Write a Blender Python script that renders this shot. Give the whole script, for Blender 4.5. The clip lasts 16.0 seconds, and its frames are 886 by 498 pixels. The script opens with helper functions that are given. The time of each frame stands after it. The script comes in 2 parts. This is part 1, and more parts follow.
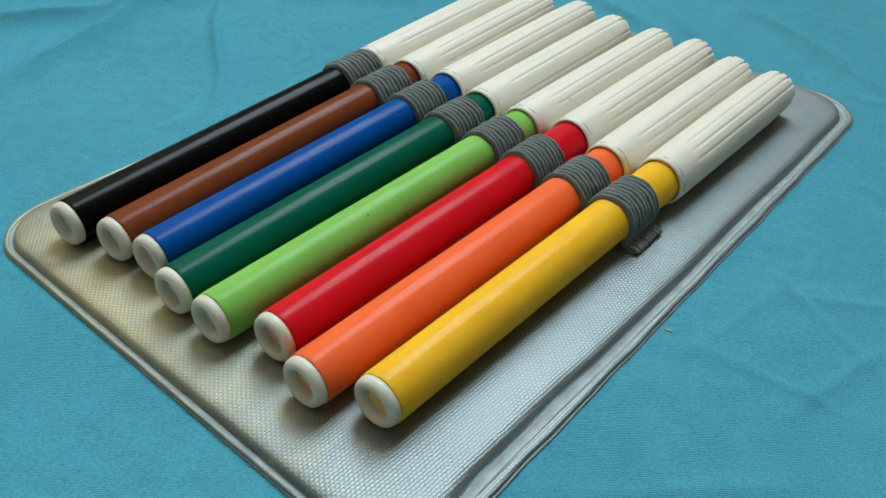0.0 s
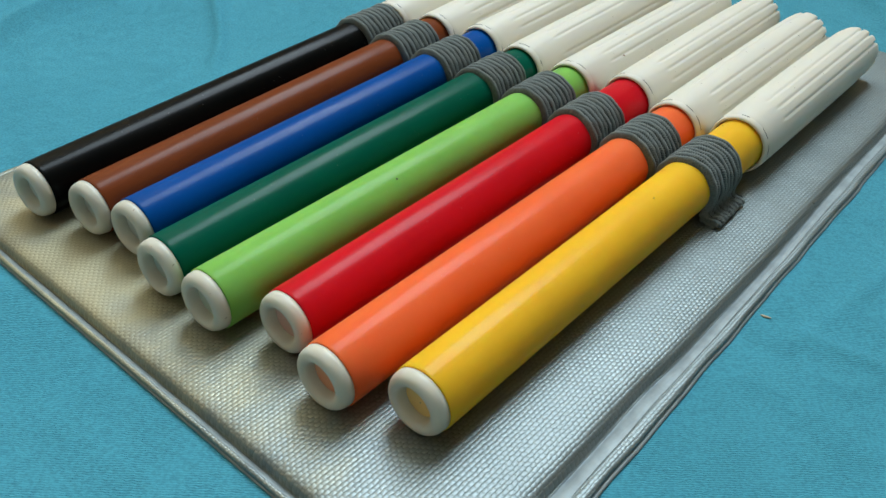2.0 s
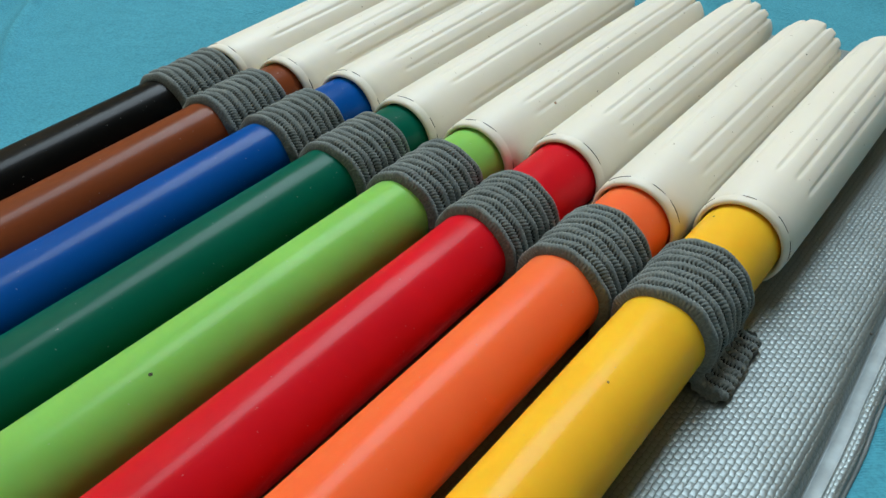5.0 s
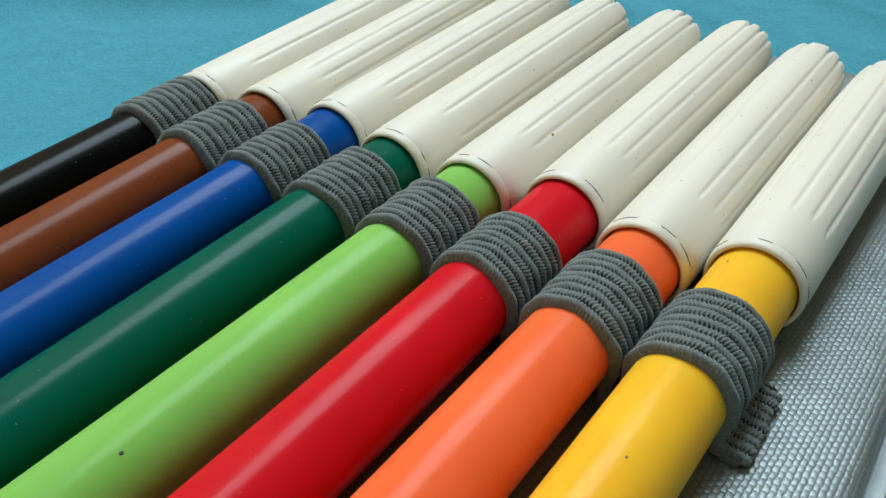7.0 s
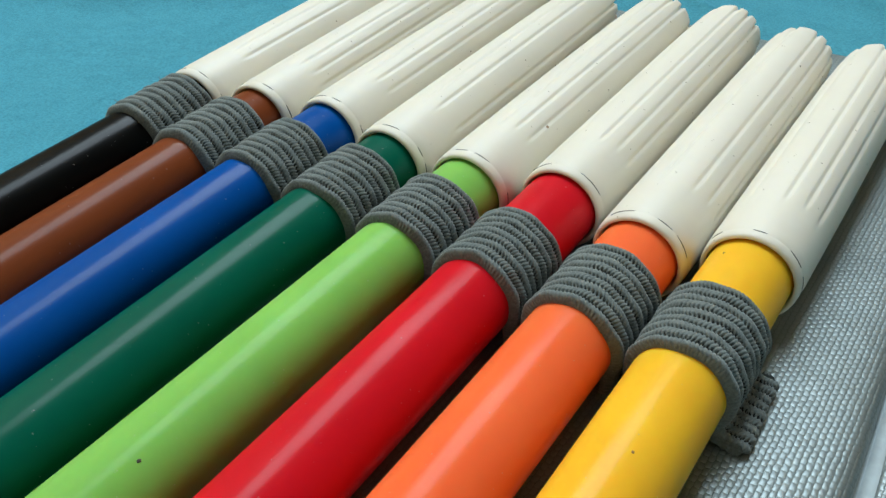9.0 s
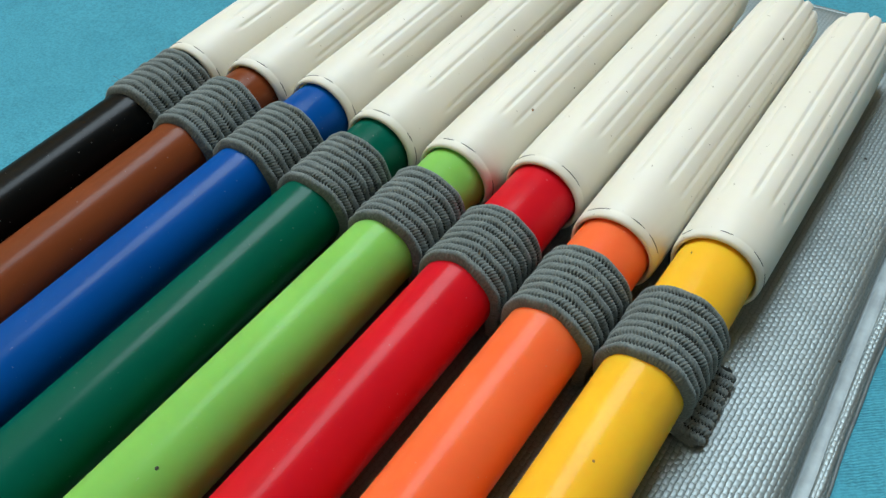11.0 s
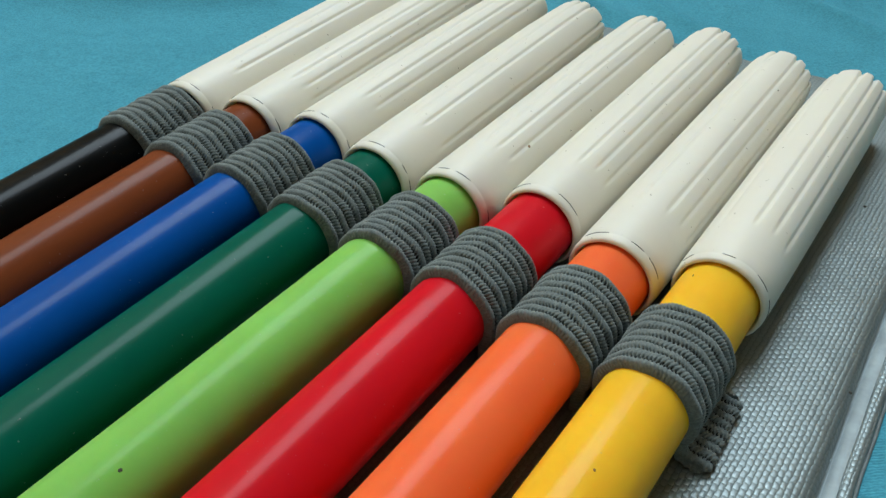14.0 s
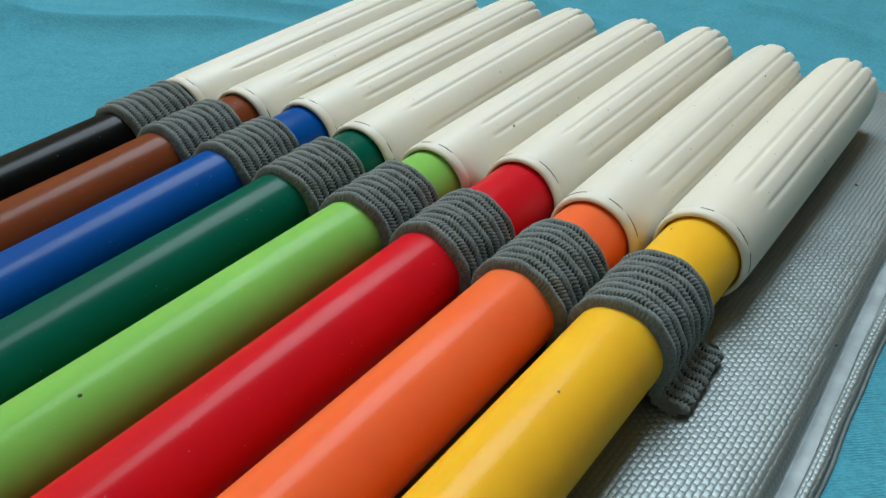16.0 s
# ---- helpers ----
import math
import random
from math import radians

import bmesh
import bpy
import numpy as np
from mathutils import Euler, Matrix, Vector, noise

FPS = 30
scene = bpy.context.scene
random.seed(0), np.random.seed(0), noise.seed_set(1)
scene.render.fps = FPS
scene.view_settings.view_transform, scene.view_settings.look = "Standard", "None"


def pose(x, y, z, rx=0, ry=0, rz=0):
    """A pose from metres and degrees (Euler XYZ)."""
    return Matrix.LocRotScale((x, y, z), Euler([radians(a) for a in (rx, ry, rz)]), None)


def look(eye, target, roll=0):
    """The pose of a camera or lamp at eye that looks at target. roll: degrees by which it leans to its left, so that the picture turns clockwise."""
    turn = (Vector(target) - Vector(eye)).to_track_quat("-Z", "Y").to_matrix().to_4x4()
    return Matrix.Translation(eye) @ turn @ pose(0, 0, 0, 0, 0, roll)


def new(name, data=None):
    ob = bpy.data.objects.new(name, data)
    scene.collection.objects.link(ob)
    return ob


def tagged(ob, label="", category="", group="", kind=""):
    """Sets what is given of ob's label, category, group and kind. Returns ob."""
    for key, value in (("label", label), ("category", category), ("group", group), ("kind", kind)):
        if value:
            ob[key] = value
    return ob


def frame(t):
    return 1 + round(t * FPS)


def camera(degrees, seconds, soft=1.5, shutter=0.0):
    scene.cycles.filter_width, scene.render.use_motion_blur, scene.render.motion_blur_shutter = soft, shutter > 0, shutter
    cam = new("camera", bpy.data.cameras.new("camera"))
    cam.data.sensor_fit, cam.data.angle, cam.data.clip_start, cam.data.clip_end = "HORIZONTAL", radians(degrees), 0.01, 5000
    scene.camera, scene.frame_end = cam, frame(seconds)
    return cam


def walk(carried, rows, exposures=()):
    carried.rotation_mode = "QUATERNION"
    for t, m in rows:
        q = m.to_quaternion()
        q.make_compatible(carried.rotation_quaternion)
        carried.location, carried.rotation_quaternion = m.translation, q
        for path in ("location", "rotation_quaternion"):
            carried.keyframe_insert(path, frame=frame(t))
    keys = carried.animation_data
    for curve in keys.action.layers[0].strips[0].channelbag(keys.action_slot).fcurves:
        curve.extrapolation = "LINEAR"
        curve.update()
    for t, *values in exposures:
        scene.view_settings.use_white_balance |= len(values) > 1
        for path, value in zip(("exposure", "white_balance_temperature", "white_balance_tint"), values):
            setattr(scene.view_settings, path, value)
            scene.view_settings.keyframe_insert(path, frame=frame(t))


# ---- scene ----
U = 0.093  # metres to one unit of the plan
LENS = 54.56
cam = camera(LENS, 16.0, soft=1.5)
# seconds, eye, point looked at (plan units), roll
PATH = [
    (0, (0.6691, -0.6263, 1.0337), (-0.3612, 0.5881, -0.1428), 1.99),
    (0.5, (0.6820, -0.5987, 0.9842), (-0.3690, 0.6117, -0.1780), 2.37),
    (1, (0.6152, -0.5603, 0.9312), (-0.4355, 0.6424, -0.2393), 2.62),
    (1.5, (0.5610, -0.5372, 0.8756), (-0.4887, 0.6705, -0.2906), 2.62),
    (2, (0.4925, -0.5250, 0.8092), (-0.5481, 0.7008, -0.3462), 1.92),
    (2.5, (0.4651, -0.5273, 0.7813), (-0.5759, 0.7128, -0.3584), 1.31),
    (3, (0.4110, -0.3995, 0.7502), (-0.6089, 0.8476, -0.4009), -0.26),
    (3.5, (0.3655, -0.2170, 0.6988), (-0.6435, 1.0402, -0.4509), -0.37),
    (4, (0.3030, -0.0926, 0.6484), (-0.6970, 1.1808, -0.4913), -0.14),
    (4.5, (0.2613, -0.0058, 0.6307), (-0.7513, 1.2620, -0.5041), -0.77),
    (5, (0.2338, 0.0412, 0.6210), (-0.7834, 1.3131, -0.5050), -1.33),
    (7.5, (0.1608, 0.0952, 0.6199), (-0.8171, 1.4077, -0.4943), -0.89),
    (8, (0.1520, 0.0861, 0.6315), (-0.8125, 1.3940, -0.4996), -1.06),
    (10.5, (0.1679, 0.0987, 0.7147), (-0.7194, 1.3137, -0.5725), -3.21),
    (11, (0.1599, 0.1281, 0.7876), (-0.6996, 1.2785, -0.5756), -2.51),
    (11.5, (0.1554, 0.1355, 0.8223), (-0.7121, 1.2925, -0.5301), -1.94),
    (12, (0.1459, 0.1389, 0.8227), (-0.7262, 1.2951, -0.5275), -2.13),
    (12.5, (0.1565, 0.1467, 0.7938), (-0.7255, 1.3133, -0.5410), -1.73),
    (13, (0.1705, 0.1141, 0.7865), (-0.7158, 1.3044, -0.5243), -0.65),
    (13.5, (0.1830, 0.0839, 0.7210), (-0.7388, 1.3407, -0.5000), -0.04),
    (14, (0.1813, 0.0879, 0.6791), (-0.7554, 1.3937, -0.4775), -0.43),
    (14.5, (0.2052, 0.0963, 0.6336), (-0.7631, 1.4247, -0.4701), -1.45),
    (15, (0.1981, 0.1053, 0.6315), (-0.7490, 1.4329, -0.4914), -1.80),
    (15.5, (0.2122, 0.0910, 0.6023), (-0.7394, 1.4171, -0.5185), -2.02),
    (16, (0.2643, 0.0633, 0.5708), (-0.7712, 1.4093, -0.4473), -1.87),
]
EXPOSURES = [(0.0, 0.0), (2.5, 0.02), (5.0, 0.03), (7.5, 0.13), (8.2, 0.13), (10.5, 0.12), (11.5, 0.14), (12.0, -0.10), (12.5, -0.14), (13.5, -0.08), (14.5, -0.04), (16.0, -0.03)]
walk(cam, [(t, look(Vector(e) * U, Vector(g) * U, r)) for t, e, g, r in PATH], EXPOSURES)

# ---- light: one window high behind the pens, in a cream room ----
world = bpy.data.worlds.new("world")
scene.world = world
world.use_nodes = True
wn = world.node_tree.nodes
sky = wn.new("ShaderNodeTexSky")
sky.sky_type, sky.sun_disc = "NISHITA", False
sky.sun_elevation, sky.sun_rotation = radians(40), radians(200)
wn["Background"].inputs["Strength"].default_value = 0.1
world.node_tree.links.new(sky.outputs["Color"], wn["Background"].inputs["Color"])

WIN_X, WIN_Z, WIN_W, WIN_H, WIN_Y = -0.44, 1.80, 0.72, 2.14, 0.75
lamp_data = bpy.data.lights.new("window_light", "AREA")
lamp_data.shape, lamp_data.size, lamp_data.size_y = "RECTANGLE", WIN_W - 0.04, WIN_H - 0.04
lamp_data.energy, lamp_data.color = 65.0, (0.768, 0.93, 1.03)
lamp = new("window_light", lamp_data)
lamp.matrix_world = look((WIN_X, WIN_Y + 0.03, WIN_Z), (WIN_X, 0, WIN_Z))


# ---- materials ----
def material(name, rough=0.5, metal=0.0, color=(0.5, 0.5, 0.5)):
    m = bpy.data.materials.new(name)
    m.use_nodes = True
    b = m.node_tree.nodes["Principled BSDF"]
    b.inputs["Base Color"].default_value = (*color, 1)
    b.inputs["Roughness"].default_value, b.inputs["Metallic"].default_value = rough, metal
    return m, m.node_tree.nodes, m.node_tree.links, b


def add_noise(nodes, links, scale, detail=3.0, coords="Object", rough=0.55):
    c = nodes.new("ShaderNodeTexCoord")
    n = nodes.new("ShaderNodeTexNoise")
    n.inputs["Scale"].default_value, n.inputs["Detail"].default_value, n.inputs["Roughness"].default_value = scale, detail, rough
    links.new(c.outputs[coords], n.inputs["Vector"])
    return n


def add_ramp(nodes, links, source, stops):
    r = nodes.new("ShaderNodeValToRGB")
    for e, (at, col) in zip(r.color_ramp.elements, (stops[0], stops[-1])):
        e.position, e.color = at, (*col, 1)
    for at, col in stops[1:-1]:
        r.color_ramp.elements.new(at).color = (*col, 1)
    links.new(source, r.inputs["Fac"])
    return r.outputs["Color"]


def add_bump(nodes, links, source, strength, distance, before=None):
    b = nodes.new("ShaderNodeBump")
    b.inputs["Strength"].default_value, b.inputs["Distance"].default_value = strength, distance
    links.new(source, b.inputs["Height"])
    if before:
        links.new(before, b.inputs["Normal"])
    return b.outputs["Normal"]


def mixed(nodes, links, kind, fac, a, b):
    m = nodes.new("ShaderNodeMix")
    m.data_type, m.blend_type = "RGBA", kind
    if isinstance(fac, float):
        m.inputs[0].default_value = fac
    else:
        links.new(fac, m.inputs[0])
    for n, value in ((6, a), (7, b)):
        if isinstance(value, tuple):
            m.inputs[n].default_value = (*value, 1)
        else:
            links.new(value, m.inputs[n])
    return m.outputs[2]


def shade(c, k):
    return tuple(min(1.0, v * k) for v in c)


def barrel_material(name, color, rough=0.34):
    m, n, l, b = material(name, rough)
    big = add_noise(n, l, 90, 3)
    base = add_ramp(n, l, big.outputs["Fac"], [(0.3, shade(color, 0.93)), (0.7, shade(color, 1.06))])
    dust = add_noise(n, l, 2600, 1)
    spots = add_ramp(n, l, dust.outputs["Fac"], [(0.765, (0, 0, 0)), (0.79, (1, 1, 1))])
    l.new(mixed(n, l, "MIX", spots, base, tuple(0.75 * v + 0.12 for v in color)), b.inputs["Base Color"])
    smear = add_noise(n, l, 240, 4)
    l.new(add_ramp(n, l, smear.outputs["Fac"], [(0.3, (rough - 0.05,) * 3), (0.75, (rough + 0.09,) * 3)]), b.inputs["Roughness"])
    l.new(add_bump(n, l, add_noise(n, l, 500, 2).outputs["Fac"], 0.12, 0.00006), b.inputs["Normal"])
    b.inputs["Specular IOR Level"].default_value = 0.03
    if color[0] > 0.2:
        b.inputs["Subsurface Weight"].default_value = 0.6
        b.inputs["Subsurface Radius"].default_value = (1.0, 0.6, 0.25)
        b.inputs["Subsurface Scale"].default_value = 0.0025
    b.inputs["Coat Weight"].default_value, b.inputs["Coat Roughness"].default_value = 0.13, 0.19
    return m


def white_plastic(name, color, rough=0.42, weight=0.25):
    m, n, l, b = material(name, rough)
    big = add_noise(n, l, 70, 4)
    base = add_ramp(n, l, big.outputs["Fac"], [(0.25, shade(color, 0.95)), (0.6, color), (0.85, (color[0], color[1] * 0.985, color[2] * 0.93))])
    dirt = add_noise(n, l, 1500, 1)
    spots = add_ramp(n, l, dirt.outputs["Fac"], [(0.775, (0, 0, 0)), (0.80, (1, 1, 1))])
    l.new(mixed(n, l, "MIX", spots, base, (0.30, 0.25, 0.17)), b.inputs["Base Color"])
    b.inputs["Subsurface Weight"].default_value = weight
    b.inputs["Subsurface Radius"].default_value = (1.0, 0.85, 0.6)
    b.inputs["Subsurface Scale"].default_value = 0.0012
    l.new(add_bump(n, l, add_noise(n, l, 900, 3).outputs["Fac"], 0.15, 0.00005), b.inputs["Normal"])
    return m


def plain(name, color, rough=0.6, scale=60.0, spread=0.1, metal=0.0):
    m, n, l, b = material(name, rough, metal)
    l.new(add_ramp(n, l, add_noise(n, l, scale, 4).outputs["Fac"], [(0.3, shade(color, 1 - spread)), (0.7, shade(color, 1 + spread))]), b.inputs["Base Color"])
    return m


def vinyl_material():
    """Silver-grey vinyl with an embossed weave of staggered pillows, half a millimetre each."""
    m, n, l, b = material("silver_vinyl", 0.44, 0.55)
    c = n.new("ShaderNodeTexCoord")
    warp = add_noise(n, l, 900, 2)
    sub = n.new("ShaderNodeVectorMath")
    sub.operation = "MULTIPLY_ADD"
    l.new(warp.outputs["Color"], sub.inputs[0])
    sub.inputs[1].default_value = (0.00034,) * 3
    l.new(c.outputs["Object"], sub.inputs[2])
    axes = n.new("ShaderNodeSeparateXYZ")
    l.new(sub.outputs[0], axes.inputs[0])

    def math_node(kind, a, b=None):
        k = n.new("ShaderNodeMath")
        k.operation = kind
        for slot, value in ((0, a), (1, b)):
            if isinstance(value, float):
                k.inputs[slot].default_value = value
            elif value is not None:
                l.new(value, k.inputs[slot])
        return k.outputs[0]

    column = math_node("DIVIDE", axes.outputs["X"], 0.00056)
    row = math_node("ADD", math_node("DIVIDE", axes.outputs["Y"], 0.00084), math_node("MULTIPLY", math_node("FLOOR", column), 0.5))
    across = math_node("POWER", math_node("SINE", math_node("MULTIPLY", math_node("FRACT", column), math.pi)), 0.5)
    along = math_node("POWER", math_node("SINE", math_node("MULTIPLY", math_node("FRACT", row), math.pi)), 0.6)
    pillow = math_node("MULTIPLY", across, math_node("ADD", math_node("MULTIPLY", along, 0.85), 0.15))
    base = add_ramp(n, l, add_noise(n, l, 45, 4).outputs["Fac"], [(0.3, (0.205, 0.244, 0.248)), (0.7, (0.256, 0.298, 0.300))])
    # bright warm reflection painted into the base colour towards the front left
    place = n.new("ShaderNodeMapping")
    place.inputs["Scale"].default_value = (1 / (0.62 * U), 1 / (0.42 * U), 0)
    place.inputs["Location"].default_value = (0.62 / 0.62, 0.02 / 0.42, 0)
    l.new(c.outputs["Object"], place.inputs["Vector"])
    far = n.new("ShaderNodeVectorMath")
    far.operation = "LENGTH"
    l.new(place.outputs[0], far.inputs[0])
    sheen_mask = math_node("ADD", far.outputs["Value"], math_node("MULTIPLY", math_node("SUBTRACT", add_noise(n, l, 130, 4).outputs["Fac"], 0.5), 1.3))
    warm_sheen = add_ramp(n, l, sheen_mask, [(0.25, (1.80, 1.45, 1.00)), (1.0, (1, 1, 1))])
    base = mixed(n, l, "MULTIPLY", 1.0, base, warm_sheen)
    # shade in the hollows between pillows, multiplied into the colour
    pit_shade = add_ramp(n, l, pillow, [(0.10, (0.62, 0.64, 0.63)), (0.45, (1, 1, 1))])
    l.new(mixed(n, l, "MULTIPLY", 1.0, base, pit_shade), b.inputs["Base Color"])
    low = add_bump(n, l, add_noise(n, l, 60, 3).outputs["Fac"], 0.4, 0.0012)
    l.new(add_bump(n, l, pillow, 0.55, 0.00010, low), b.inputs["Normal"])
    return m


def cloth_material():
    """Teal cloth with fine slanting ribs."""
    m, n, l, b = material("teal_cloth", 0.88)
    c = n.new("ShaderNodeTexCoord")
    turn = n.new("ShaderNodeMapping")
    turn.inputs["Rotation"].default_value = (0, 0, radians(-40))
    l.new(c.outputs["Object"], turn.inputs["Vector"])
    w = n.new("ShaderNodeTexWave")
    w.bands_direction = "Y"
    for key, value in (("Scale", 950.0), ("Distortion", 5.0), ("Detail", 3.0), ("Detail Scale", 1.6)):
        w.inputs[key].default_value = value
    l.new(turn.outputs[0], w.inputs["Vector"])
    big = add_noise(n, l, 14, 4)
    base = add_ramp(n, l, big.outputs["Fac"], [(0.25, (0.060, 0.310, 0.418)), (0.75, (0.082, 0.372, 0.492))])
    thread = add_ramp(n, l, add_noise(n, l, 2400, 2).outputs["Fac"], [(0.32, (0.66, 0.66, 0.66)), (0.6, (1, 1, 1))])
    l.new(mixed(n, l, "MULTIPLY", 0.7, base, thread), b.inputs["Base Color"])
    patchy = add_ramp(n, l, add_noise(n, l, 260, 3).outputs["Fac"], [(0.35, (0.15, 0.15, 0.15)), (0.62, (1, 1, 1))])
    ribs = mixed(n, l, "MULTIPLY", 1.0, w.outputs["Color"], patchy)
    l.new(add_bump(n, l, ribs, 0.75, 0.00011, add_bump(n, l, add_noise(n, l, 1800, 3).outputs["Fac"], 0.35, 0.0001)), b.inputs["Normal"])
    b.inputs["Specular IOR Level"].default_value = 0.2
    return m


def elastic_material():
    m, n, l, b = material("grey_elastic", 0.9)
    fine = add_ramp(n, l, add_noise(n, l, 3500, 3).outputs["Fac"], [(0.25, (0.108, 0.134, 0.130)), (0.75, (0.215, 0.250, 0.245))])
    big = add_ramp(n, l, add_noise(n, l, 130, 3).outputs["Fac"], [(0.3, (0.85, 0.85, 0.85)), (0.7, (1, 1, 1))])
    l.new(mixed(n, l, "MULTIPLY", 1.0, fine, big), b.inputs["Base Color"])
    l.new(add_bump(n, l, add_noise(n, l, 5200, 2).outputs["Fac"], 0.5, 0.00008), b.inputs["Normal"])
    b.inputs["Sheen Weight"].default_value = 0.15
    return m


M_CAP = white_plastic("cream_plastic", (0.790, 0.752, 0.655), 0.50, 0.4)
M_PLUG = white_plastic("plug_plastic", (0.72, 0.69, 0.59), 0.45, 0.3)
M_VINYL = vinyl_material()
M_WELD = plain("smooth_vinyl", (0.29, 0.345, 0.365), 0.55, 400, 0.18, 0.15)
M_CLOTH = cloth_material()
M_ELASTIC = elastic_material()
# near-black colour standing in for shade in the strap's slits
M_SLIT_SHADE = plain("slit_shade", (0.022, 0.024, 0.022), 0.85, 2500, 0.3)
M_DARK = plain("dark_dirt", (0.05, 0.045, 0.035), 0.8, 900, 0.3)
M_STAIN = plain("rusty_dirt", (0.30, 0.16, 0.07), 0.8, 900, 0.3)
M_HUSK = plain("dry_husk", (0.50, 0.42, 0.30), 0.7, 900, 0.2)
M_WALL = plain("cream_paint", (0.72, 0.54, 0.33), 0.85, 8, 0.04)
M_BROWN = plain("tan_paint", (0.50, 0.43, 0.34), 0.85, 8, 0.04)
M_CEIL = plain("pale_paint", (0.50, 0.49, 0.46), 0.85, 8, 0.03)
M_FLOOR = plain("brown_floor", (0.26, 0.17, 0.10), 0.5, 12, 0.15)
M_WOOD = plain("table_wood", (0.30, 0.19, 0.11), 0.5, 25, 0.15)
M_FRAME = plain("white_frame", (0.8, 0.8, 0.78), 0.4, 20, 0.03)


# ---- mesh helpers ----
def mesh_of(name, verts, faces, smooth=True):
    me = bpy.data.meshes.new(name)
    me.from_pydata([tuple(v) for v in verts], [], faces)
    me.validate()
    if smooth:
        me.polygons.foreach_set("use_smooth", [True] * len(me.polygons))
    me.update()
    return me


def part(name, me, mat, parent=None, label=""):
    """Links a mesh as one object under a thing or a part."""
    if not me.materials:
        me.materials.append(mat)
    ob = new(name, me)
    if parent:
        ob.parent = parent
    if label:
        ob["label"] = label
    return ob


def grid_mesh(name, pts, close_u=False, close_v=False):
    """A sheet of quads through an array of points (u, v, 3)."""
    nu, nv = pts.shape[:2]
    us = np.arange(nu if close_u else nu - 1)
    vs = np.arange(nv if close_v else nv - 1)
    a, b = np.meshgrid(us, vs, indexing="ij")
    a2, b2 = (a + 1) % nu, (b + 1) % nv
    quads = np.stack([a * nv + b, a2 * nv + b, a2 * nv + b2, a * nv + b2], -1).reshape(-1, 4)
    return mesh_of(name, pts.reshape(-1, 3).tolist(), quads.tolist())


def lathe(name, profile, seg=64, radius=None):
    """Turns (y, r) pairs about the y axis; radius(y, r, angles) may shape each ring."""
    ang = np.linspace(0, 2 * np.pi, seg, endpoint=False)
    rings = []
    for y, r in profile:
        rr = radius(y, r, ang) if radius else np.full(seg, r)
        rings.append(np.stack([rr * np.sin(ang), np.full(seg, y), rr * np.cos(ang)], -1))
    return grid_mesh(name, np.array(rings), close_v=True)


def box(name, lo, hi):
    x0, y0, z0 = lo
    x1, y1, z1 = hi
    v = [(x0, y0, z0), (x1, y0, z0), (x1, y1, z0), (x0, y1, z0), (x0, y0, z1), (x1, y0, z1), (x1, y1, z1), (x0, y1, z1)]
    f = [(3, 2, 1, 0), (4, 5, 6, 7), (0, 1, 5, 4), (1, 2, 6, 5), (2, 3, 7, 6), (3, 0, 4, 7)]
    return mesh_of(name, v, f, False)


def slab(name, lo, hi, mat, label, category, parent=None):
    ob = part(name, box(name, lo, hi), mat, parent)
    return tagged(ob, label, category, kind="structure") if not parent else ob


# ---- the room ----
CLOTH_Z = -0.016 * U
RW, RX, RY0, RY1, RZ0, RZ1 = 1.05, 2.4, -2.6, WIN_Y, -0.76, 3.0
slab("floor", (-RW, RY0, RZ0 - 0.05), (RX, RY1, RZ0), M_FLOOR, "brown wooden floor of the room", "floor")
slab("ceiling", (-RW, RY0, RZ1), (RX, RY1 + 0.15, RZ1 + 0.05), M_CEIL, "plain pale grey painted ceiling", "ceiling")
slab("wall_east", (RX, RY0, RZ0), (RX + 0.1, RY1, RZ1), M_BROWN, "plain tan painted wall", "wall")
slab("wall_south", (-RW, RY0 - 0.1, RZ0), (RX, RY0, RZ1), M_BROWN, "plain tan painted wall", "wall")
def wall_with_hole(name, boxes, label):
    verts, faces = [], []
    for lo, hi in boxes:
        me = box("piece", lo, hi)
        faces += [tuple(i + len(verts) for i in p.vertices) for p in me.polygons]
        verts += [tuple(v.co) for v in me.vertices]
        bpy.data.meshes.remove(me)
    tagged(part(name, mesh_of(name, verts, faces, False), M_WALL), label, "wall", kind="structure")


wx0, wx1, wz0, wz1 = WIN_X - WIN_W / 2, WIN_X + WIN_W / 2, WIN_Z - WIN_H / 2, WIN_Z + WIN_H / 2
wall_with_hole("wall_north", (((-RW, RY1, RZ0), (wx0, RY1 + 0.15, RZ1)), ((wx1, RY1, RZ0), (RX, RY1 + 0.15, RZ1)),
                              ((wx0, RY1, RZ0), (wx1, RY1 + 0.15, wz0)), ((wx0, RY1, wz1), (wx1, RY1 + 0.15, RZ1))), "cream painted wall with a window opening")
slab("wall_west", (-RW - 0.1, RY0, RZ0), (-RW, RY1, RZ1), M_WALL, "plain cream painted wall", "wall")
window = tagged(new("window_1"), "white window frame in the cream wall", "window", kind="structure")
for lo, hi in (((wx0, RY1 + 0.05, wz0), (wx0 + 0.02, RY1 + 0.1, wz1)), ((wx1 - 0.02, RY1 + 0.05, wz0), (wx1, RY1 + 0.1, wz1)),
               ((wx0 + 0.02, RY1 + 0.05, wz0), (wx1 - 0.02, RY1 + 0.1, wz0 + 0.02)), ((wx0 + 0.02, RY1 + 0.05, wz1 - 0.02), (wx1 - 0.02, RY1 + 0.1, wz1))):
    part("window_frame", box("window_frame", lo, hi), M_FRAME, window)

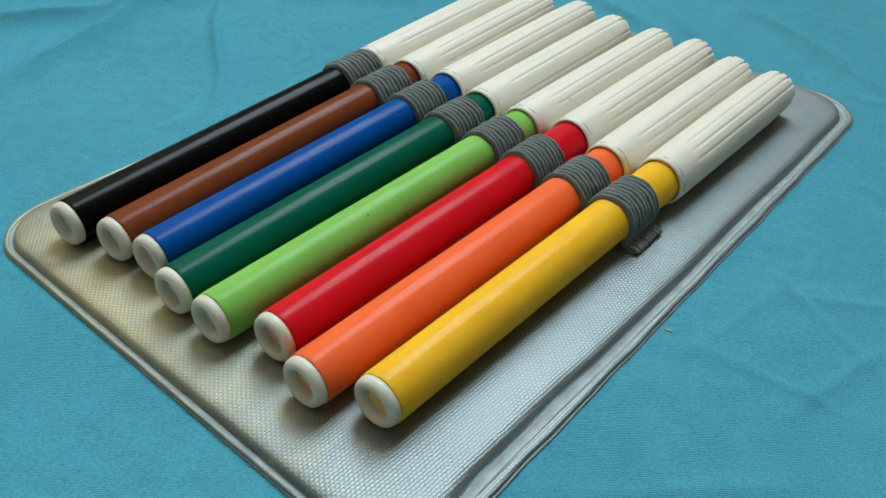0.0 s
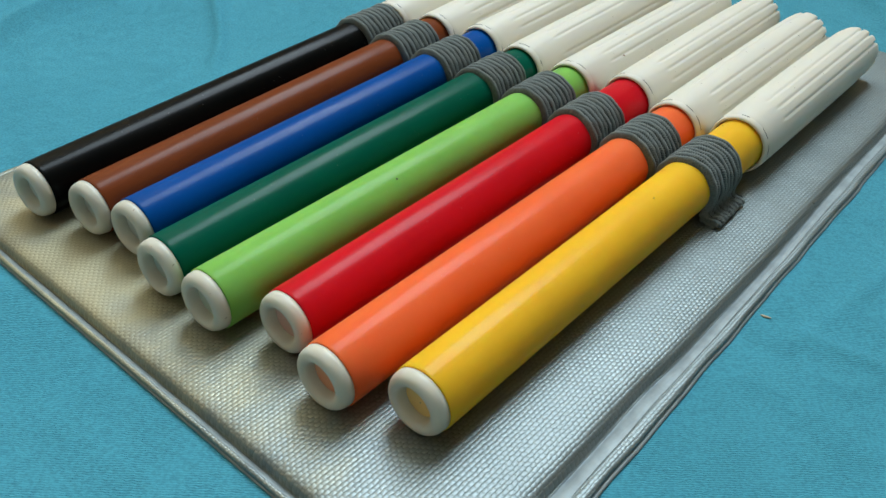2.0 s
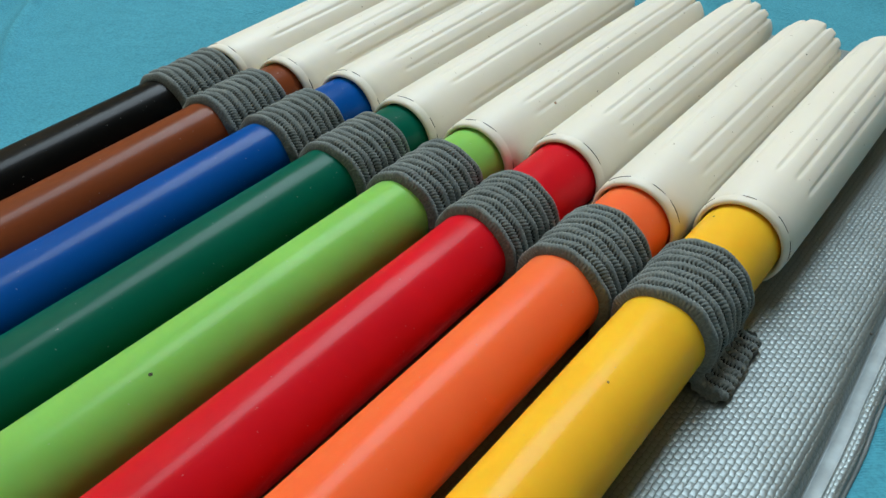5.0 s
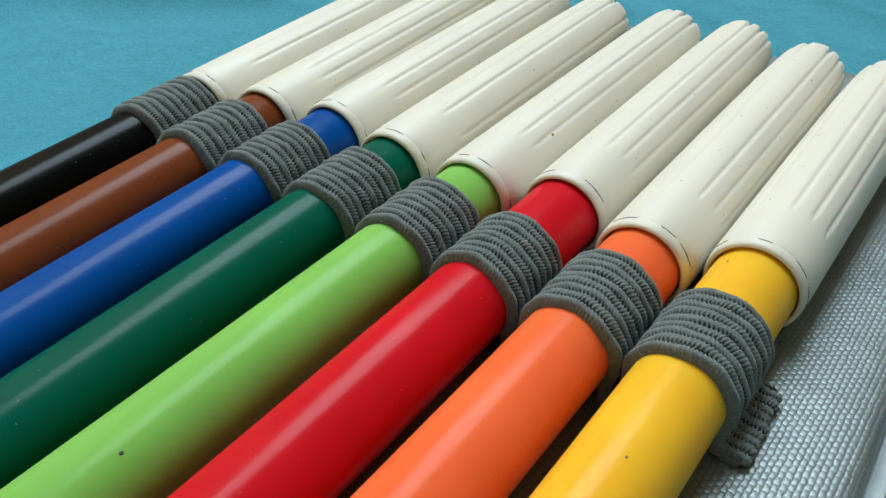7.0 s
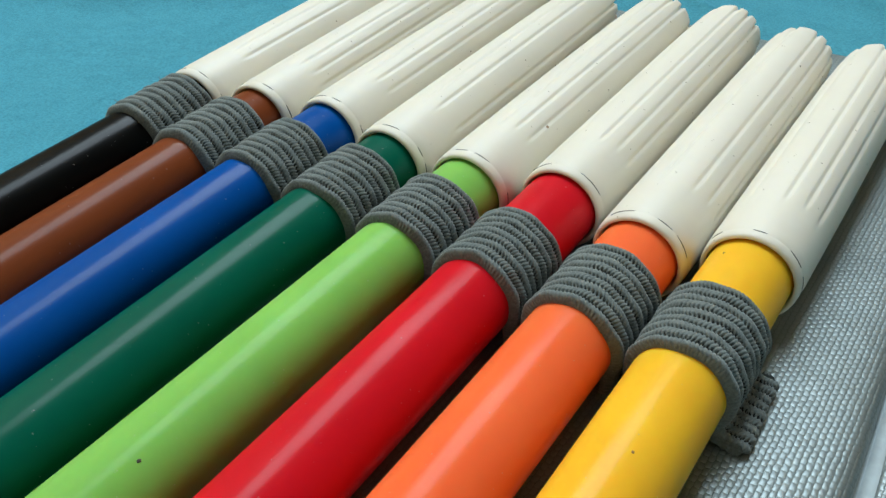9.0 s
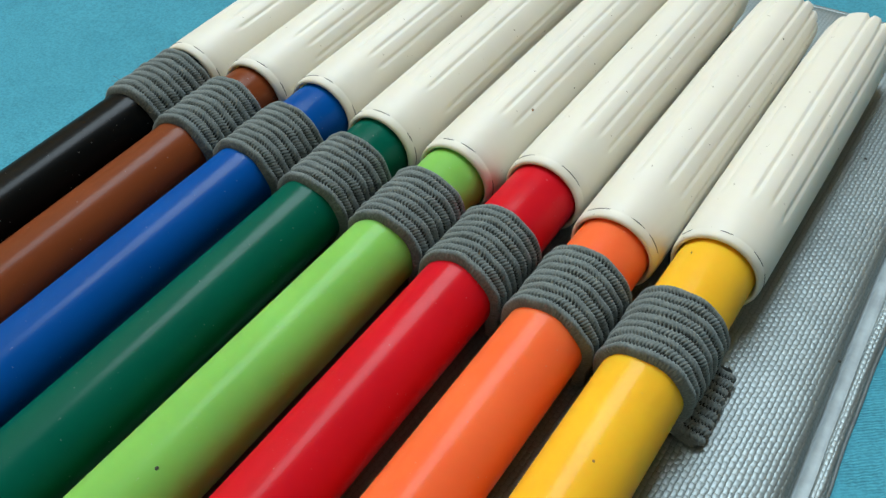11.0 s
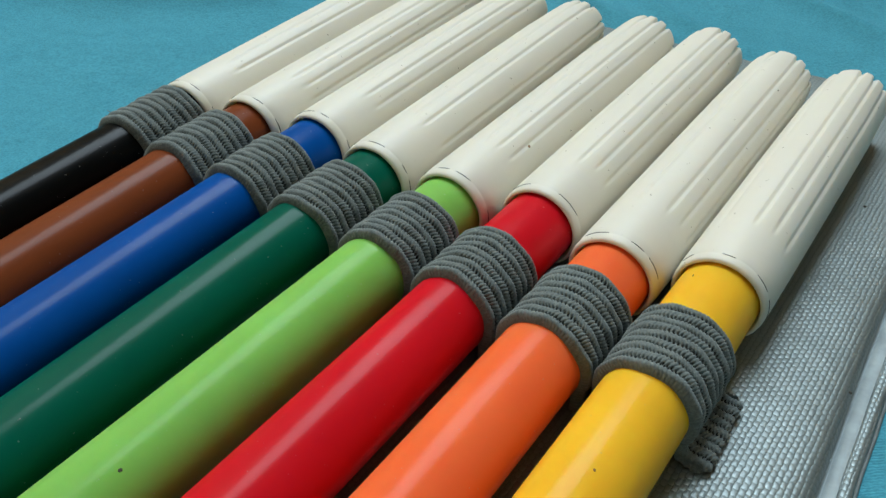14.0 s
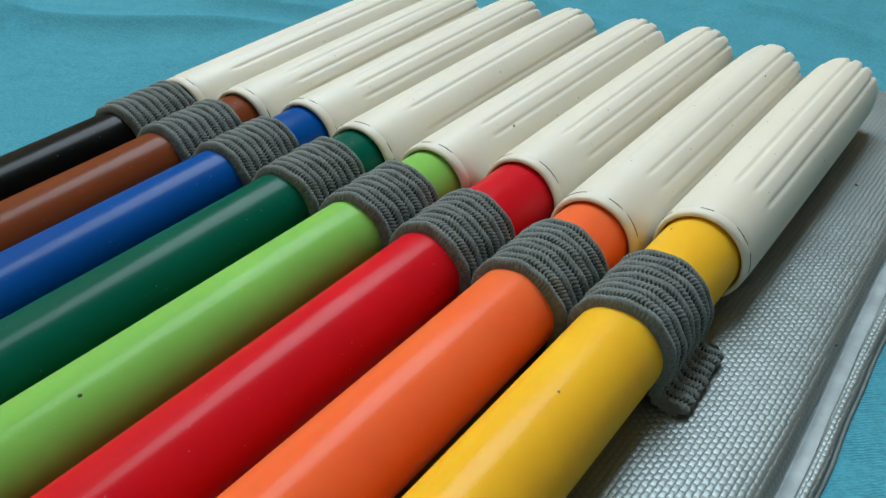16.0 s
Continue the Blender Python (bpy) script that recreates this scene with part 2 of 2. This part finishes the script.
table = tagged(new("table"), "brown wooden table under the teal cloth", "table")
TZ = CLOTH_Z - 0.004
part("tabletop", box("tabletop", (-0.60, -0.6, TZ - 0.03), (0.65, 0.44, TZ)), M_WOOD, table)
for lx in (-0.58, 0.54):
    for ly in (-0.55, 0.36):
        part("leg", box("leg", (lx, ly, RZ0), (lx + 0.06, ly + 0.06, TZ - 0.03)), M_WOOD, table)


# ---- the cloth, with soft folds and pressed creases ----
def cloth_height(x, y):
    """Height over the cloth's base, in metres, at plan units x and y (arrays)."""
    h = 0.004 * np.sin(2.1 * x + 1.3 * y + 0.7) * np.sin(1.7 * y - 0.9 * x + 0.3)
    for cx, cy, deg, width, tall, reach in (
        (0.40, 0.79, -34, 0.012, 0.0050, 0.17), (0.29, 0.66, 79, 0.014, 0.0035, 0.17), (0.38, 0.56, -1, 0.014, 0.0040, 0.14), (0.51, 0.65, 72, 0.012, 0.0040, 0.14),
        (0.62, 0.95, 25, 0.020, 0.006, 0.30), (0.45, 1.25, -30, 0.018, 0.006, 0.25), (0.85, 1.35, 60, 0.03, 0.010, 0.4), (0.42, 0.25, 40, 0.02, 0.003, 0.2),
        (-0.11, 2.02, -30, 0.030, 0.012, 0.40), (-0.46, 1.87, -39, 0.025, 0.010, 0.28), (0.35, 1.85, 20, 0.03, 0.010, 0.4), (-0.9, 1.95, -25, 0.05, 0.018, 0.5),
        (-1.42, 0.77, -38, 0.020, 0.012, 0.50), (-1.70, 0.49, 113, 0.050, 0.026, 0.26), (-1.82, 0.90, 93, 0.060, 0.030, 0.26), (-1.95, 0.47, 64, 0.04, 0.022, 0.22),
        (-1.55, 1.25, 30, 0.05, 0.020, 0.35), (-2.3, 0.9, 40, 0.07, 0.030, 0.5), (-1.25, 1.55, 5, 0.04, 0.016, 0.4),
        (-0.75, -0.45, -30, 0.03, 0.004, 0.3), (-0.2, -0.5, 40, 0.03, 0.004, 0.3)):
        c, s = math.cos(radians(deg)), math.sin(radians(deg))
        along, across = (x - cx) * c + (y - cy) * s, -(x - cx) * s + (y - cy) * c
        across = across + 0.012 * np.sin(9 * along + cx * 7)
        h = h + tall * np.exp(-np.abs(across / width) ** 1.3 - (along / reach) ** 4)
    # flat where the wallet lies on it
    dx = np.maximum(np.maximum(-1.04 - x, x - 0.225), 0)
    dy = np.maximum(np.maximum(-0.18 - y, y - 1.74), 0)
    return 1.8 * h * U * np.clip(np.hypot(dx, dy) / 0.10, 0, 1)


gx = np.r_[np.linspace(-5.6, -2.6, 60), np.linspace(-2.58, 1.2, 420), np.linspace(1.24, 4.6, 60)]
gy = np.r_[np.linspace(-4.6, -0.7, 60), np.linspace(-0.68, 2.6, 380), np.linspace(2.64, 4.7, 40)]
X, Y = np.meshgrid(gx, gy, indexing="ij")
cloth_pts = np.stack([X * U, Y * U, CLOTH_Z + cloth_height(X, Y)], -1)
tagged(part("tablecloth", grid_mesh("tablecloth", cloth_pts), M_CLOTH), "creased teal cotton cloth spread over the table", "cloth")


# ---- the vinyl wallet the pens are strapped to ----
def rounded(x0, y0, x1, y1, rad, n=10, side=60):
    """Points round a rectangle with rounded corners, always the same number."""
    pts = []
    for cx, cy, a0 in ((x1 - rad, y0 + rad, -90), (x1 - rad, y1 - rad, 0), (x0 + rad, y1 - rad, 90), (x0 + rad, y0 + rad, 180)):
        arc = [(cx + rad * math.cos(radians(a0 + 90 * i / n)), cy + rad * math.sin(radians(a0 + 90 * i / n))) for i in range(n + 1)]
        if pts:
            a, b = pts[-1], arc[0]
            pts += [(a[0] + (b[0] - a[0]) * i / side, a[1] + (b[1] - a[1]) * i / side) for i in range(1, side)]
        pts += arc
    a, b = pts[-1], pts[0]
    pts += [(a[0] + (b[0] - a[0]) * i / side, a[1] + (b[1] - a[1]) * i / side) for i in range(1, side)]
    return np.array(pts)


OUTER = rounded(-0.980, -0.158, 0.214, 1.720, 0.135)
OUTER[:, 0] += np.where(OUTER[:, 0] > 0.15, 0.002 * np.exp(-((OUTER[:, 1] - 1.02) / 0.03) ** 2) + 0.0012 * np.sin(OUTER[:, 1] * 37) * np.sin(OUTER[:, 1] * 11), 0)
INNER = rounded(-0.958, -0.143, 0.184, 1.696, 0.118)
INNER[:, 0] -= np.where(INNER[:, 0] > 0.1, 0.009 / (1 + np.exp((INNER[:, 1] - 0.33) / 0.025)) - 0.0015 * np.sin(INNER[:, 1] * 11), 0) * np.clip((INNER[:, 1] + 0.03) / 0.08, 0, 1) * np.clip((1.5 - INNER[:, 1]) / 0.1, 0, 1)

SKEW = 0.03  # the wallet lies a little askew to the pens
OUTER[:, 0] -= SKEW * OUTER[:, 1]
INNER[:, 0] -= SKEW * INNER[:, 1]


def ring(share, z, wobble=0.0, seed=0.0):
    """A loop between the wallet's outer outline (0) and its groove (1), or farther in."""
    p = OUTER + (INNER - OUTER) * share
    w = wobble * np.sin(p[:, 0] * 23 + p[:, 1] * 31 + seed) * np.sin(p[:, 1] * 57 - p[:, 0] * 41 + 2 * seed)
    return np.stack([p[:, 0] * U, p[:, 1] * U, np.full(len(p), z * U) + w * U], -1)


wallet = tagged(new("pen_wallet"), "silver-grey woven-look vinyl pen wallet lying on the teal cloth", "wallet")
top_rings = [ring(1.0, -0.0100), ring(1.03, -0.0100), ring(1.07, -0.0050), ring(1.15, 0.0010), ring(1.32, 0.0046), ring(1.65, 0.0065), ring(2.3, 0.0074), ring(3.4, 0.0075)]
top = np.array(top_rings)
me = grid_mesh("panel", top, close_v=True)
bm = bmesh.new()
bm.from_mesh(me)
bm.verts.ensure_lookup_table()
nv = top.shape[1]
bm.faces.new([bm.verts[(len(top_rings) - 1) * nv + i] for i in range(nv)])
bmesh.ops.recalc_face_normals(bm, faces=bm.faces)
bm.to_mesh(me)
bm.free()
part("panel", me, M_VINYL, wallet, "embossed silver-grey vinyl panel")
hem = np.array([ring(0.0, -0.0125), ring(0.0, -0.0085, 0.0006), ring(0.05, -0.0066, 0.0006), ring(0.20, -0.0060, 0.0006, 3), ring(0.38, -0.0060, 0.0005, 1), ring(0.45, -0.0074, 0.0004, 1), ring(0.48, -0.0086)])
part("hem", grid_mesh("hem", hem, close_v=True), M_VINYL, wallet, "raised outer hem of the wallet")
weld = np.array([ring(0.47, -0.0084, 0.0003, 1), ring(0.86, -0.0080, 0.0003, 2), ring(0.91, -0.0118), ring(1.0, -0.0118), ring(1.0, -0.0100)])
part("weld_seam", grid_mesh("weld_seam", weld, close_v=True), M_WELD, wallet, "smooth welded seam round the panel")
lower = np.array([ring(-0.10, -0.0155, 0.0003, 4), ring(-0.14, -0.0140, 0.0006, 4), ring(-0.05, -0.0132, 0.0004, 4), ring(0.25, -0.0128)])
part("lower_sheet", grid_mesh("lower_sheet", lower, close_v=True), M_WELD, wallet, "edge of the clear lower vinyl layer")

# ---- the pens ----
#        colour name, barrel colour, plug core colour, plug place x, y, sideways slope, cap turn
PENS = [
    ("black", (0.002, 0.0026, 0.0028), (0.55, 0.56, 0.50), -0.7733, -0.0732, -0.0912, 10),
    ("brown", (0.190, 0.045, 0.014), (0.56, 0.52, 0.44), -0.6617, -0.0392, -0.0841, 40),
    ("blue", (0.0, 0.072, 0.320), (0.52, 0.55, 0.52), -0.5645, -0.0243, -0.0589, 25),
    ("dark green", (0.0, 0.095, 0.060), (0.50, 0.54, 0.48), -0.4504, -0.0526, -0.0451, 0),
    ("light green", (0.230, 0.520, 0.105), (0.55, 0.58, 0.46), -0.3402, -0.0543, -0.0269, 18),
    ("red", (0.630, 0.008, 0.018), (0.76, 0.45, 0.36), -0.2272, -0.0088, -0.0231, 33),
    ("orange", (1.0, 0.155, 0.046), (0.95, 0.40, 0.22), -0.1113, -0.0432, -0.0149, 50),
    ("yellow", (0.94, 0.500, 0.028), (0.95, 0.62, 0.22), 0.0013, 0.0047, -0.0106, 28),
]
PEN_Z, PEN_RISE = 0.0550, 0.0069
BAND = [(0.7186, 0.8426), (0.7054, 0.8284), (0.7099, 0.8239), (0.7053, 0.8158), (0.6987, 0.8082), (0.6898, 0.7963), (0.682, 0.7903), (0.6814, 0.7894)]
CAPS = [(0.846, 1.512), (0.8655, 1.5315), (0.8831, 1.5491), (0.8591, 1.5251), (0.8587, 1.5247), (0.8921, 1.5371), (0.8473, 1.5003), (0.882, 1.493)]
CAP_AT, CAP_LONG = 0.0, 0.70
GROOVES = [(g * 90 + o) for g in range(4) for o in (-24, 0, 24)]


def scaled(profile):
    return [(y * U, r * U) for y, r in profile]


barrel_mesh_profile = scaled([(0.020, 0.0300), (0.0195, 0.0462), (0.0205, 0.0468), (0.024, 0.0470), (0.2, 0.0470), (0.5, 0.0470), (0.8, 0.0470), (0.93, 0.0468), (0.96, 0.040), (0.96, 0.010)])
plug_profile = scaled([(0.040, 0.0010), (0.040, 0.0225), (0.038, 0.0240), (0.020, 0.0248), (0.008, 0.0258), (0.0035, 0.0275), (0.001, 0.0305), (0.0, 0.0340),
                       (0.0008, 0.0378), (0.003, 0.0410), (0.007, 0.0436), (0.012, 0.0448), (0.0195, 0.0452), (0.0205, 0.0430), (0.03, 0.043)])


def cap_radius(y, r, ang):
    """Long moulded grooves that start past the open end and run out at the closed end."""
    t = y / U
    rr = np.full(len(ang), r)
    if t > CAP_AT + 0.06:
        deep = 0.0018 * min(1.0, (t - CAP_AT - 0.06) / 0.03) * U
        for n, g in enumerate(GROOVES):
            start = CAP_AT + (0.100, 0.104, 0.100)[n % 3]
            k = min(1.0, max(0.0, (t - start) / 0.012))
            d = np.abs((np.degrees(ang) - g + 180) % 360 - 180)
            rr = rr - k * deep * np.exp(-(d / 3.0) ** 2)
    return rr


e = CAP_AT + CAP_LONG
cap_profile = scaled([(CAP_AT + 0.05, 0.0475), (CAP_AT + 0.002, 0.0492), (CAP_AT, 0.0503), (CAP_AT, 0.0522), (CAP_AT + 0.0012, 0.0538), (CAP_AT + 0.004, 0.0549),
                      (CAP_AT + 0.0085, 0.0555), (CAP_AT + 0.0125, 0.0557), (CAP_AT + 0.0138, 0.0554), (CAP_AT + 0.0152, 0.0558)]
                     + [(CAP_AT + v, 0.0562 + 0.0010 * math.sin(v * 4.2)) for v in (0.03, 0.06, 0.075, 0.09, 0.10, 0.11, 0.12, 0.13, 0.14, 0.15, 0.16, 0.17, 0.19, 0.25, 0.32, 0.40, 0.48, 0.55)]
                     + [(e - 0.10, 0.0558), (e - 0.06, 0.0550), (e - 0.035, 0.0543), (e - 0.018, 0.0533), (e - 0.008, 0.0520), (e - 0.002, 0.0495), (e, 0.0460), (e, 0.038), (e - 0.012, 0.036), (e - 0.014, 0.012), (e - 0.014, 0.001)])
# notched crown where the grooves reach the closed end
def crown(y, r, ang):
    rr = cap_radius(y, r, ang)
    t = y / U
    if t > e - 0.03 and r > 0.037 * U:
        for g in GROOVES:
            d = np.abs((np.degrees(ang) - g + 180) % 360 - 180)
            rr = rr - 0.0052 * U * np.exp(-(d / 3.5) ** 2)
    return rr


CAP_MESH = lathe("cap", cap_profile, 240, crown)
PLUG_MESH = lathe("end_plug", plug_profile, 56)
CORE_PROFILE = scaled([(0.0190, 0.0005), (0.0190, 0.018), (0.0182, 0.0247)])


def seam_arcs(name, seed):
    """Thin dark flash line just behind the cap's rim, broken into arcs."""
    rnd = random.Random(seed)
    v, f = [], []
    a = rnd.uniform(-70, -40)
    while a < 90:
        span = rnd.uniform(14, 38)
        steps = int(span / 3) + 2
        base = len(v)
        for i in range(steps):
            t = radians(a + span * i / (steps - 1))
            w = 0.0007 * math.sin(math.pi * i / (steps - 1)) + 0.0001
            for dy, rr in ((-w, 0.0557), (0, 0.0563), (w, 0.0559)):
                v.append((rr * U * math.sin(t), (CAP_AT + 0.0138 + dy) * U, rr * U * math.cos(t)))
        for i in range(steps - 1):
            for j in range(2):
                f.append((base + i * 3 + j, base + i * 3 + j + 1, base + i * 3 + 4 + j, base + i * 3 + 3 + j))
        a += span + rnd.uniform(8, 50)
    return mesh_of(name, v, f)


def pen_pose(x, y, slope):
    rise = math.degrees(math.atan(PEN_RISE))
    return pose(x * U, y * U, PEN_Z * U, rise, 0, math.degrees(math.atan(-slope)))


def felt_pen(n, colour, tint, core, x, y, slope, turn, cap_from, cap_to):
    pen = tagged(new("felt_tip_pen"), colour + " felt-tip pen with cream cap, strapped to the wallet", "felt-tip pen", "pens in the wallet")
    pen.matrix_world = pen_pose(x, y, slope)
    part("barrel", lathe("barrel", barrel_mesh_profile, 64), barrel_material(colour.replace(" ", "_") + "_barrel", tint, 0.38 if n else 0.34), pen, "glossy " + colour + " plastic barrel")
    plug = part("end_plug", PLUG_MESH, M_PLUG, pen, "off-white plastic end plug")
    plug.rotation_euler = (0, radians(37 * n), 0)
    part("plug_core", lathe("plug_core", CORE_PROFILE, 32), white_plastic(colour.replace(" ", "_") + "_core", core, 0.5, 0.2), plug, "tinted floor of the plug's hole")
    cap = part("cap", CAP_MESH, M_CAP, pen, "cream ribbed plastic cap")
    cap.rotation_euler = (0, radians(turn), 0)
    cap.location = (0, (cap_from - y) * U, 0)
    cap.scale = (1, (cap_to - cap_from) / CAP_LONG, 1)
    line = part("flash_line", seam_arcs("flash_line", n), M_DARK, cap, "thin dark line behind the rim")
    line.rotation_euler = (0, radians(-turn), 0)


for n, row in enumerate(PENS):
    felt_pen(n, *row, *CAPS[n])

# ---- the elastic strap: one loop over each pen, a folded tail at the yellow pen ----
RIBS = 9


def strap_mesh(name, path, y0, y1, seed):
    """Sweeps the ribbed band along a path of (x, z) in plan units, with its knitted stitches."""
    path = np.array(path)
    seg = np.hypot(*np.diff(path, axis=0).T)
    dist = np.r_[0, np.cumsum(seg)]
    s = np.arange(0, dist[-1], 0.00062)
    px, pz = np.interp(s, dist, path[:, 0]), np.interp(s, dist, path[:, 1])
    tx, tz = np.gradient(px), np.gradient(pz)
    k = np.ones(9) / 9
    pad = lambda a: np.convolve(np.r_[[a[0]] * 4, a, [a[-1]] * 4], k, "valid")
    tx, tz = pad(tx), pad(tz)
    ln = np.hypot(tx, tz)
    nx, nz = -tz / ln, tx / ln
    v = np.linspace(0, 1, RIBS * 11 + 1)
    rib = np.minimum((v * RIBS).astype(int), RIBS - 1)
    u = v * RIBS - rib
    S, V = np.meshgrid(s, v, indexing="ij")
    UU, RB = np.broadcast_to(u, S.shape), np.broadcast_to(rib, S.shape)
    wave = 0.0012 * np.sin(S * 40 + seed) + 0.0008 * np.sin(S * 97 + seed * 3)
    slant = np.where(RB % 2 == 0, 1.0, -1.0)
    ridge = np.abs(2 * UU - 1)
    turns = 2 * np.pi * (S / 0.0042 + 1.1 * slant * (UU - 0.5) + 0.37 * RB + 0.15 * np.sin(S * 130 + RB))
    slit = np.clip(np.sin(turns), 0, 1) ** 1.4
    lift = (0.0025 * (1 - ridge ** 2.4) - 0.0048 * slit * np.clip((ridge - 0.48) / 0.3, 0, 1) - 0.0008 * slit
            + 0.0008 * np.sin(S * 45 + RB * 1.9 + seed) + 0.0005 * np.sin(S * 190 + RB * 5.1))
    edge = np.clip(np.minimum(V, 1 - V) / 0.05, 0, 1)
    lift = lift * (0.5 + 0.5 * edge) - 0.0045 * (1 - edge) ** 2
    yy = y0 + (y1 - y0) * V + wave + 0.0006 * np.sin(S * 50 + V * 6 + seed) * np.sin(V * 11 + seed)
    xx = px[:, None] + nx[:, None] * lift
    xx = np.where(xx > 0.058, 0.058 + (xx - 0.058) * (1.05 - 0.25 * V), xx)
    pts = np.stack([xx, yy, (pz[:, None] + nz[:, None] * lift)], -1)
    # turned-down edges give the band its thickness
    front, back = pts[:, :1].copy(), pts[:, -1:].copy()
    for side in (front, back):
        side[:, 0, 0] -= nx * 0.006
        side[:, 0, 2] -= nz * 0.006
    me = grid_mesh(name, np.concatenate([front, pts, back], 1) * U)
    # shade in the slits between the ribs, painted as near-black faces
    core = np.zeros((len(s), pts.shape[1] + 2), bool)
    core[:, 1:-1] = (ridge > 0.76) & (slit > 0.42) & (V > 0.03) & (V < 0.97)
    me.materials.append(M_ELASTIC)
    me.materials.append(M_SLIT_SHADE)
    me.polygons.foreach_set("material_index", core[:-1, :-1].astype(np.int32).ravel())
    return me


strap = tagged(new("elastic_strap"), "ribbed grey elastic strap holding the pens to the wallet", "elastic strap")
BAND_R = 0.0545
for n, (row, (b0, b1)) in enumerate(zip(PENS, BAND)):
    colour, _, _, x, y, slope, _ = row
    m = pen_pose(x, y, slope)
    foot = -(PEN_Z + PEN_RISE * 0.8 - 0.0072)
    arc = [(BAND_R * math.sin(radians(a)), BAND_R * math.cos(radians(a))) for a in np.linspace(-112, 112, 60)]
    left = [(arc[0][0] + 0.002, foot)]
    right = [(arc[-1][0] - 0.002, foot)]
    if n == 7:
        right = [(0.0488, -0.0270), (0.0486, -0.0310), (0.0500, -0.0350), (0.0540, -0.0382), (0.0600, -0.0395), (0.0670, -0.0400), (0.0722, -0.0412), (0.0748, -0.0438),
                 (0.0742, -0.0468), (0.0700, -0.0483), (0.0600, -0.0487), (0.0400, -0.0487)]
    path = left + arc + right
    loop = part("loop", strap_mesh("loop", path, b0 - y, b1 - y, n * 1.7), M_ELASTIC, strap)
    loop.matrix_world = m

# a few frayed threads at the strap's start, beside the black pen
for i in range(26):
    rnd = random.Random(50 + i)
    cu = bpy.data.curves.new("loose_thread", "CURVE")
    cu.dimensions, cu.bevel_depth, cu.bevel_resolution = "3D", 0.00035 * U, 1
    sp = cu.splines.new("POLY")
    sp.points.add(7)
    px, py, pz = -0.903 + rnd.uniform(-0.01, 0.005), rnd.uniform(0.735, 0.845), rnd.uniform(0.03, 0.085)
    dx, dy, dz = rnd.uniform(-0.012, -0.004), rnd.uniform(-0.006, 0.004), rnd.uniform(-0.004, 0.006)
    for p in sp.points:
        p.co = (px * U, py * U, pz * U, 1)
        dx, dy, dz = dx + rnd.uniform(-0.003, 0.003), dy + rnd.uniform(-0.003, 0.003), dz + rnd.uniform(-0.004, 0.003)
        px, py, pz = px + dx * 0.33, py + dy * 0.33, max(pz + dz * 0.33, 0.006)
    cu.materials.append(M_ELASTIC)
    th = new("loose_thread", cu)
    th.parent = strap


# ---- crumbs ----
def crumb(name, at, size, mat, label, category, seed, turn=0.0):
    """A small uneven grain, lying flat."""
    bm = bmesh.new()
    bmesh.ops.create_icosphere(bm, subdivisions=2, radius=1.0)
    for v in bm.verts:
        k = 1 + 0.25 * noise.noise(v.co * 1.7 + Vector((seed, 0, 0)))
        v.co = Vector((v.co.x * size[0] * k, v.co.y * size[1] * k, v.co.z * size[2] * k)) * U
    me = bpy.data.meshes.new(name)
    bm.to_mesh(me)
    bm.free()
    me.polygons.foreach_set("use_smooth", [True] * len(me.polygons))
    ob = tagged(part(name, me, mat), label, category)
    ob.matrix_world = pose(at[0] * U, at[1] * U, at[2] * U, 0, 0, turn)
    return ob


crumb("husk", (0.2178, 0.5539, -0.0145), (0.0085, 0.0022, 0.0012), M_HUSK, "small dry straw-coloured husk on the teal cloth", "husk", 1, 15)
crumb("dust_speck", (0.153, 0.881, 0.0078), (0.0016, 0.0022, 0.0010), M_DARK, "tiny dark speck on the silver wallet", "speck", 2, 30)
crumb("dust_speck", (0.072, 1.275, 0.0080), (0.0020, 0.0024, 0.0012), M_DARK, "tiny dark speck on the silver wallet", "speck", 3, 80)

for n, y, ang, r, size, mat, label in (
    (4, 0.3215, 29, 0.0470, (0.0018, 0.0022, 0.0006), M_DARK, "tiny dark speck on the light green barrel"),
    (4, 1.107, 68, 0.0566, (0.0018, 0.0024, 0.0006), M_DARK, "tiny dark speck on a cream cap"),
    (4, 1.004, 45, 0.0566, (0.0020, 0.0026, 0.0004), M_STAIN, "small rusty stain spot on a cream cap"),
    (7, 0.550, 12, 0.0470, (0.0013, 0.0015, 0.0005), M_STAIN, "tiny brown speck on the yellow barrel"),
    (7, 0.858, -31, 0.0470, (0.0008, 0.0022, 0.0005), M_DARK, "tiny dark speck on the yellow barrel"),
    (7, 0.963, -24, 0.0560, (0.0012, 0.0026, 0.0004), M_STAIN, "small brown smudge on a cream cap"),
    (6, 1.353, 34, 0.0568, (0.0013, 0.0020, 0.0005), M_DARK, "tiny dark speck on a cream cap"),
    (2, 1.053, 66, 0.0564, (0.0016, 0.0020, 0.0005), M_STAIN, "tiny brown speck on a cream cap"),
    (5, 1.054, -20, 0.0562, (0.0013, 0.0016, 0.0005), M_DARK, "tiny dark speck on a cream cap")):
    x0, y0, slope = PENS[n][3:6]
    ob = crumb("dust_speck", (0, 0, 0), size, mat, label, "speck", n + y, 20)
    ob.matrix_world = pen_pose(x0, y0, slope) @ pose(0, (y - y0) * U, 0, 0, ang, 0) @ pose(0, 0, r * U)
